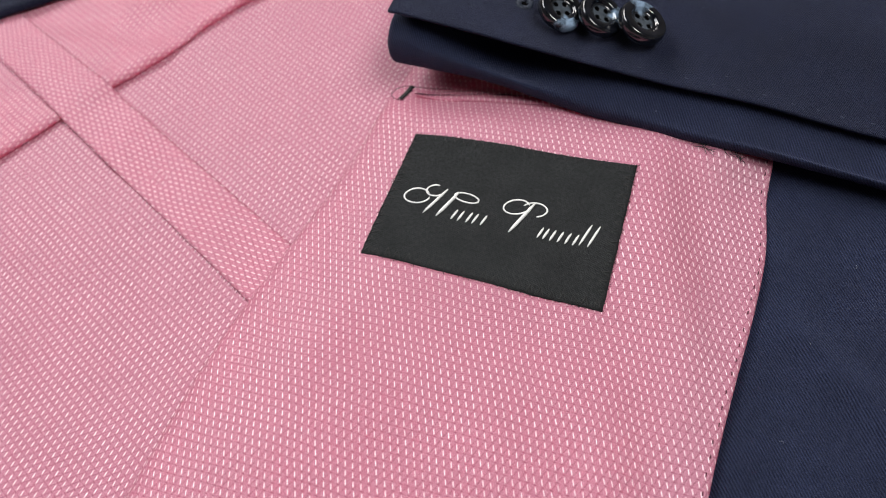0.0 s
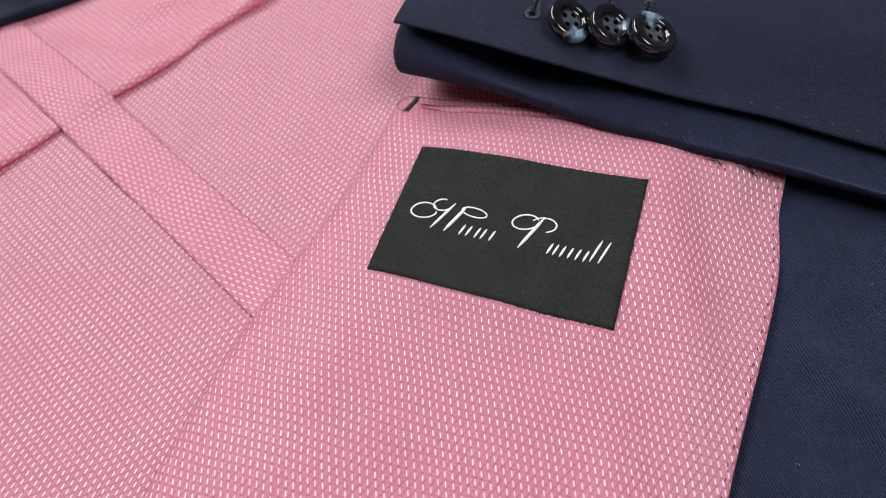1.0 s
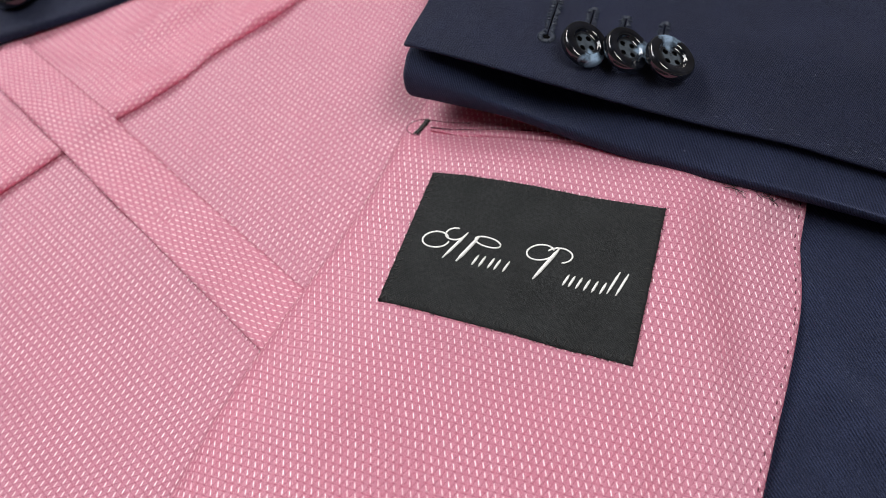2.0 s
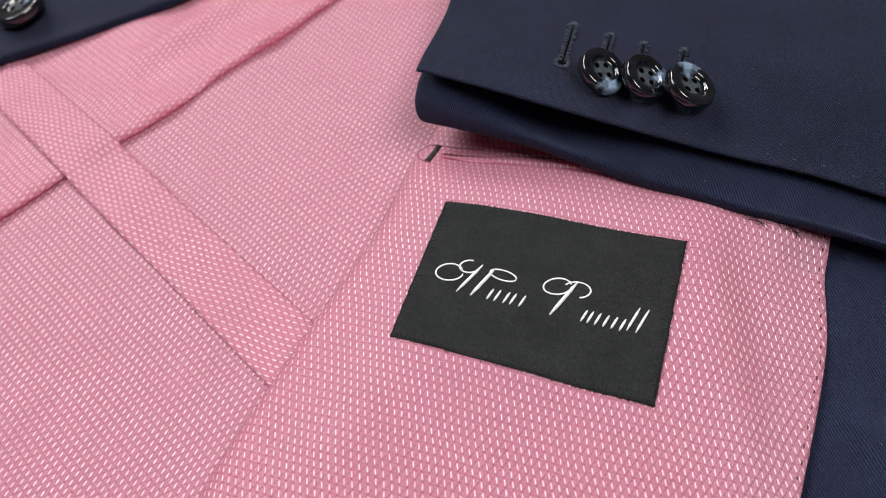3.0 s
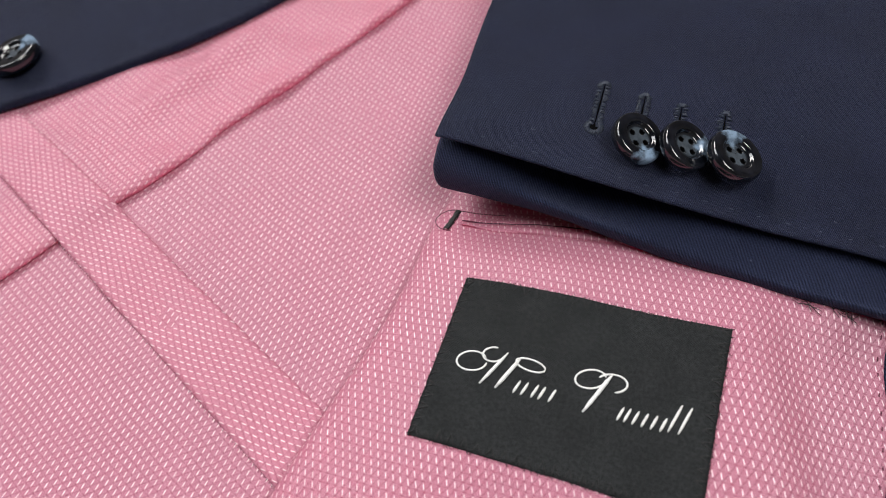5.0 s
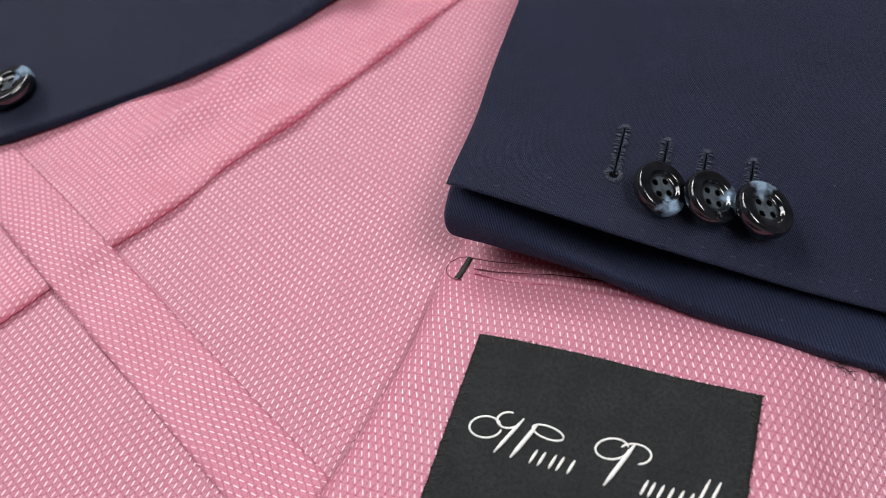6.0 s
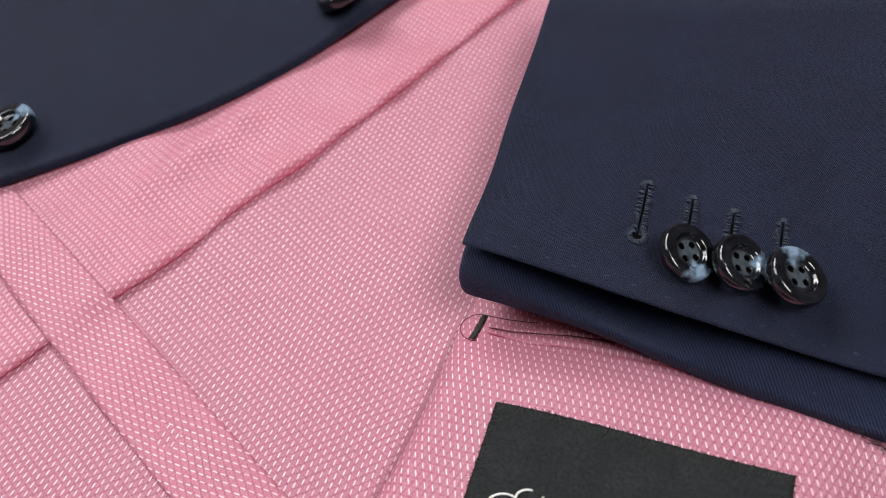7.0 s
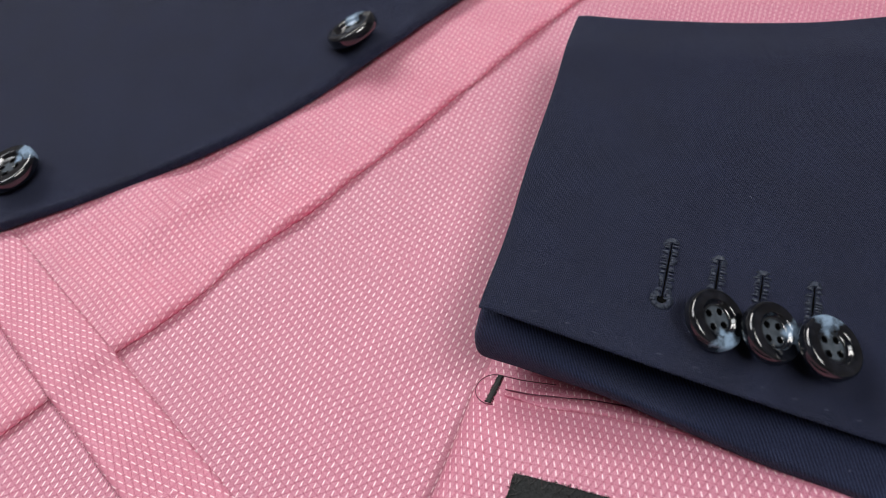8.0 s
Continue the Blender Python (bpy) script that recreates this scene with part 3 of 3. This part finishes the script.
def button(radius, height, place, tilt, spin, label, group):
    ob = part("button", button_mesh(radius, height), HORN, jacket, label)
    ob.data.materials.append(PIT)
    m = pose(place[0] * CM, place[1] * CM, place[2] * CM, *tilt) @ pose(0, 0, 0, 0, 0, spin)
    ob.matrix_parent_inverse = ROOT
    ob.matrix_basis = m
    tagged(ob, group=group)
    part("sewing_thread", shank_thread(radius, height), BLACK, ob, "black sewing thread")
    return ob


CUFF_BUTTON = "dark polished horn button with a milky blue streak"
button(0.83, 0.42, (3.90, 4.42, 3.66), (2, 29, 0), 35, CUFF_BUTTON, "sleeve vent buttons")
button(0.82, 0.42, (5.27, 4.42, 3.68), (2, 30, 0), 110, CUFF_BUTTON, "sleeve vent buttons")
button(0.86, 0.42, (6.68, 4.43, 3.60), (-2, 26, 0), 205, CUFF_BUTTON, "sleeve vent buttons")
button(1.08, 0.5, (-21.05, 5.72, 0.70), (2, -12, 0), 150, "large dark horn button on the front edge", "front buttons")
button(1.10, 0.5, (-11.40, 15.85, 1.10), (-5, -25, 0), 200, "large dark horn button on the front edge", "front buttons")


# ---- buttonholes ----
def buttonhole(x, y0, y1, eyelet, lean=0.0):
    """Hand-look keyhole worked in dark thread; y0 is the eyelet end."""
    def on(px, py, up):
        return (px, py, sleeve_height(px, py) + up)

    bm = bmesh.new()
    rnd = random.Random(int(x * 100))
    n = int((y1 - y0) / 0.066)
    for k in range(n + 1):
        y = y0 + (y1 - y0) * k / n
        cx = x + lean * (y - y0)
        for s in (-1, 1):
            a, b = 0.030 + rnd.uniform(0, 0.012), 0.195 + rnd.uniform(-0.05, 0.05)
            dy = rnd.uniform(-0.05, 0.05)
            tube_into(bm, [on(cx + s * a, y, -0.01), on(cx + s * (a + 0.03), y + dy, 0.05), on(cx + s * (b - 0.03), y + dy, 0.045), on(cx + s * b, y + dy, -0.02)], rnd.uniform(0.017, 0.026), 6)
    if eyelet:
        for k in range(27):
            ang = radians(-232 + 284 * k / 26 + rnd.uniform(-4, 4))
            c, s = math.cos(ang), math.sin(ang)
            tube_into(bm, [on(x + 0.13 * c, y0 - 0.08 + 0.13 * s, -0.01), on(x + 0.17 * c, y0 - 0.08 + 0.17 * s, 0.055), on(x + 0.28 * c, y0 - 0.08 + 0.28 * s, 0.045), on(x + 0.33 * c, y0 - 0.08 + 0.33 * s, -0.02)], 0.018, 6)
    cx = x + lean * (y1 - y0)
    for k in range(4):
        e, f, wide = rnd.uniform(-0.04, 0.04), rnd.uniform(-0.04, 0.04), rnd.uniform(0.13, 0.22)
        tube_into(bm, [on(cx - wide, y1 + 0.03 + 0.035 * k + e, -0.01), on(cx - 0.06, y1 + 0.03 + 0.035 * k, 0.05), on(cx + 0.06, y1 + 0.04 + 0.035 * k, 0.05), on(cx + wide, y1 + 0.03 + 0.035 * k + f, -0.01)], 0.021, 5)
    ob = attach(part("buttonhole", bm, NAVY_THREAD, jacket, "worked buttonhole in dark blue thread"))
    tagged(ob, group="sleeve buttonholes")
    # raised black tube and disc stand for the shade in the opening
    cut = bmesh.new()
    tube_into(cut, [on(x, y0 - (0.08 if eyelet else 0), 0.005), on(x + lean * (y1 - y0) / 2, (y0 + y1) / 2, 0.006), on(cx, y1, 0.005)], 0.028, 6)
    if eyelet:
        rim = [cut.verts.new(Vector(on(x + 0.125 * math.cos(a), y0 - 0.08 + 0.125 * math.sin(a), 0.014)) * CM) for a in [2 * math.pi * k / 14 for k in range(14)]]
        cut.faces.new(rim)
    part("slit_shade", cut, PIT, ob)
    return ob


buttonhole(2.62, 4.98, 6.85, True, -0.03)
buttonhole(3.92, 5.35, 6.60, False, -0.03)
buttonhole(5.06, 5.35, 6.42, False, -0.02)
buttonhole(6.38, 5.35, 6.46, False, -0.02)

# pick stitches along the vent edge
rnd = random.Random(4)
for k in range(24):
    x = -1.2 + 0.82 * k + rnd.uniform(-0.08, 0.08)
    y = along(CUFF_Y, x) + 0.42 + rnd.uniform(-0.04, 0.04)
    bm = bmesh.new()
    lean, long = rnd.uniform(-0.35, 0.35), rnd.uniform(0.6, 1.15)
    pts = [(x + d * long, y - 0.02 * s + lean * d, sleeve_height(x + d, y) + h) for d, h, s in ((-0.09, -0.02, 0), (-0.04, 0.010, 1), (0.04, 0.010, 1), (0.09, -0.02, 0))]
    tube_into(bm, pts, 0.016, 5)
    attach(part("pick_stitch", bm, PALE_THREAD, jacket))

# ---- stitches of the panel's free edge ----
for k in range(34):
    y = 1.9 - 0.53 * k + rnd.uniform(-0.06, 0.06)
    x = along(RIGHT, y) - 0.16 + rnd.uniform(-0.03, 0.03)
    bm = bmesh.new()
    pts = [(x + 0.012 * q, y + d, panel_top(x, y + d) + h) for q, d, h in ((0, -0.08, -0.03), (1, -0.04, 0.012), (1, 0.04, 0.012), (0, 0.08, -0.03))]
    tube_into(bm, pts, 0.018, 6)
    attach(part("edge_stitch", bm, WINE_THREAD, jacket))


# ---- pocket mouth, bar tack and loose threads ----
def on_panel(x, y, up=0.02):
    return (x, y, panel_top(x, y) + up)


bm = bmesh.new()
for k in range(28):
    s = k / 27
    cx, cy = -1.37 + 0.03 * s, 1.98 + 1.10 * s
    jig = rnd.uniform(-0.025, 0.025)
    tube_into(bm, [on_panel(cx - 0.09 + jig, cy - 0.01, 0.0), on_panel(cx - 0.05, cy, 0.06), on_panel(cx + 0.05, cy, 0.06), on_panel(cx + 0.10 + jig, cy + 0.01, 0.0)], 0.024, 5)
attach(part("bar_tack", bm, BLACK, jacket, "black bar tack at the end of the pocket mouth"))
bm = bmesh.new()
oval = [on_panel(0.3 - 0.14 * k, 3.24 - 0.015 * k, 0.012) for k in range(8)]
for k in range(29):
    ang = radians(90 + 200 * k / 28)
    oval.append(on_panel(-1.38 + 0.50 * math.cos(ang), 2.52 + 0.60 * math.sin(ang), 0.012))
tube_into(bm, oval, 0.014, 5, False)
attach(part("pocket_outline_stitch", bm, WINE_THREAD, jacket, "fine dark outline stitching round the pocket end"))


def mouth_y(x):
    return 2.64 + 0.30 * ease((x + 1.1) / 3.0)


# dark tube laid on the panel in place of shade inside the pocket mouth
bm = bmesh.new()
tube_into(bm, [on_panel(-1.05 + 0.15 * k, mouth_y(-1.05 + 0.15 * k), 0.03 + 0.012 * math.sin(0.9 * k)) for k in range(36)], 0.026, 6)
attach(part("pocket_slit_shade", bm, WINE_THREAD, jacket, "narrow dark line for the shade in the pocket mouth"))
# two folded lips, the lower one wide with a pressed crease below it
for name, label, lip in (("pocket_welt", "folded pink pocket welt", ((-0.49, -0.03), (-0.50, 0.06), (-0.44, 0.13), (-0.25, 0.14), (-0.12, 0.12), (-0.05, 0.09), (-0.015, 0.0))), ("pocket_upper_lip", "narrow pink upper lip of the pocket mouth", ((0.02, 0.0), (0.05, 0.07), (0.12, 0.10), (0.24, 0.09), (0.36, 0.05), (0.44, -0.03)))):
    rows, uvs = [], []
    for k in range(96):
        x = -1.0 + 0.12 * k
        fade = ease((x + 1.0) / 1.6)
        row = [(x, mouth_y(x) + d * (0.55 + 0.45 * fade), panel_top(x, mouth_y(x) + d) + h * fade - 0.01 + 0.015 * swell(x, d, 0.8, 4.4)) for d, h in lip]
        rows.append(row)
        uvs.append([(p[0], p[1]) for p in row])
    attach(part(name, sheet(rows, uvs), PINK, jacket, label))
bm = bmesh.new()
for k in range(26):
    x = 9.2 + 0.05 * k if k < 12 else 10.2 + 0.05 * (k - 12)
    y = 1.72 - 0.02 * (x - 9.2) + rnd.uniform(-0.10, 0.06)
    a = rnd.uniform(-2.6, -0.1)
    ln = rnd.uniform(0.12, 0.42)
    tube_into(bm, [on_panel(x, y, 0.0), on_panel(x + 0.5 * ln * math.cos(a), y + 0.5 * ln * math.sin(a), 0.10), on_panel(x + ln * math.cos(a + 0.9), y + ln * math.sin(a + 0.9), 0.03)], 0.012, 5)
attach(part("frayed_thread", bm, BLACK, jacket, "short frayed black thread ends"))

# ---- woven label ----
LABEL_W, LABEL_H = 7.66, 5.32


def on_label(x, y, up=0.0):
    return (x, y, panel_top(x, y) + 0.075 + up)


rows, uvs = [], []
for i in range(41):
    y = -LABEL_H * i / 40
    row = []
    for j in range(61):
        x = LABEL_W * j / 60
        wav = 0.02 * swell(x * 3, y * 3, 1.0, 3.0)
        ex = x + (wav if j in (0, 60) else 0)
        ey = y + (wav if i in (0, 40) else 0)
        rim = 0.03 if i in (0, 40) or j in (0, 60) else 0.0
        row.append(on_label(ex, ey, -rim))
    rows.append(row)
    uvs.append([(p[0], p[1]) for p in row])
brand = attach(part("woven_label", sheet(rows, uvs, 0.05), LABEL, jacket, "charcoal woven label sewn on with black zigzag stitches"))


def label_stitch(points):
    bm = bmesh.new()
    tube_into(bm, points, 0.021, 5)
    part("zigzag_stitch", bm, BLACK, brand)


step = 0.34
for side in range(4):
    length = LABEL_W if side in (0, 2) else LABEL_H
    count = int(length / step)
    for k in range(count):
        a = (k + 0.5) * length / count + rnd.uniform(-0.03, 0.03)
        tri = [(a - 0.13, -0.03), (a - 0.04 + rnd.uniform(-0.03, 0.03), 0.30 + rnd.uniform(-0.05, 0.04)), (a + 0.13, -0.03)]
        pts = []
        for (p, d), (q, e) in zip(tri, tri[1:]):
            for s in (0.0, 0.5):
                pts.append((p + (q - p) * s, d + (e - d) * s))
        pts.append(tri[-1])
        spots = []
        for p, d in pts:
            x, y = {0: (p, -d), 2: (p, -LABEL_H + d), 1: (LABEL_W - d, -p), 3: (d, -p)}[side]
            spots.append(on_label(x, y, 0.012 if d > 0 else -0.03))
        label_stitch(spots)


def lettering(points, radius):
    """One raised satin-stitch bar."""
    bm = bmesh.new()
    tube_into(bm, [on_label(x, y, 0.008) for x, y in points], radius, 6)
    part("embroidered_bar", bm, SILVER, brand)


def slanted(x, y, tall, radius=0.045, lean=0.30):
    lettering([(x + lean * tall * k / 4, y + tall * k / 4) for k in range(5)], radius)


# plain slanted bars and rings stand for the two words
BASE = -3.38
for x in (2.36, 2.58, 2.86, 3.06, 3.34):
    slanted(x, BASE, 0.40, 0.04)
for x in (5.18, 5.36, 5.58, 5.82, 6.06, 6.30):
    slanted(x, BASE + 0.03, 0.40, 0.04)
for x in (6.50, 6.76):
    slanted(x, BASE + 0.08, 0.80, 0.04)
slanted(1.42, BASE, 1.12, 0.05, 0.45)
slanted(1.86, BASE, 1.05, 0.06, 0.42)
slanted(4.28, BASE - 0.02, 1.28, 0.06, 0.42)


def ring(cx, cy, rx, ry, turn, start=0, sweep=360):
    pts = []
    for k in range(29):
        a = radians(start + sweep * k / 28)
        x, y = rx * math.cos(a), ry * math.sin(a)
        c, s_ = math.cos(radians(turn)), math.sin(radians(turn))
        pts.append((cx + x * c - y * s_, cy + x * s_ + y * c))
    lettering(pts, 0.03)


ring(1.02, -2.78, 0.42, 0.30, 15, 20, 330)
ring(1.55, -2.42, 0.30, 0.22, 20, 60, 280)
ring(2.62, -2.46, 0.42, 0.17, -6, 0, 360)
ring(4.28, -2.42, 0.42, 0.27, 22, 0, 350)
ring(4.86, -2.38, 0.40, 0.26, 10, -80, 230)


# fuzzy fibres along the cut edge of the label
bm = bmesh.new()
for k in range(150):
    p = rnd.uniform(0, 2 * (LABEL_W + LABEL_H))
    if p < LABEL_W:
        x, y, a = p, 0.0, 90
    elif p < LABEL_W + LABEL_H:
        x, y, a = LABEL_W, -(p - LABEL_W), 0
    elif p < 2 * LABEL_W + LABEL_H:
        x, y, a = p - LABEL_W - LABEL_H, -LABEL_H, -90
    else:
        x, y, a = 0.0, -(p - 2 * LABEL_W - LABEL_H), 180
    a = radians(a + rnd.uniform(-70, 70))
    ln = rnd.uniform(0.03, 0.10)
    tube_into(bm, [on_label(x, y, -0.03), on_label(x + 0.5 * ln * math.cos(a), y + 0.5 * ln * math.sin(a), -0.02), on_label(x + ln * math.cos(a + 0.5), y + ln * math.sin(a + 0.5), -0.045)], 0.009, 4)
tagged(part("label_edge_fuzz", bm, BLACK, brand, "fuzzy black fibres along the label edge"), kind="stuff")

# stray lint on the wool
LINT = thread_material("pale_lint", (0.22, 0.24, 0.30))
spots = [(8.6, 6.2), (1.2, 8.4), (4.4, 9.1), (-0.6, 5.1), (9.8, 3.6), (7.4, 8.0), (0.9, 4.2), (11.3, 5.4)]
for x, y in spots:
    bm = bmesh.new()
    a, ln = rnd.uniform(0, 6.28), rnd.uniform(0.03, 0.09)
    tube_into(bm, [(x + ln * t * math.cos(a + 0.6 * t), y + ln * t * math.sin(a + 0.6 * t), sleeve_height(x, y) + 0.012 + 0.01 * math.sin(3 * t)) for t in (-1, -0.4, 0.2, 0.7, 1)], 0.0045, 4)
    attach(part("lint_fibre", bm, LINT, jacket, "stray pale lint fibre on the wool"))
for x, y in [(13.6, -4.4), (14.8, -1.2), (13.1, -7.6), (15.6, -6.0)]:
    bm = bmesh.new()
    a, ln = rnd.uniform(0, 6.28), rnd.uniform(0.04, 0.14)
    tube_into(bm, [(x + ln * t * math.cos(a + 0.8 * t), y + ln * t * math.sin(a + 0.8 * t), facing_height(x, y) + 0.015) for t in (-1, -0.4, 0.2, 0.7, 1)], 0.0045, 4)
    attach(part("lint_fibre", bm, LINT, jacket, "stray pale lint fibre on the wool"))
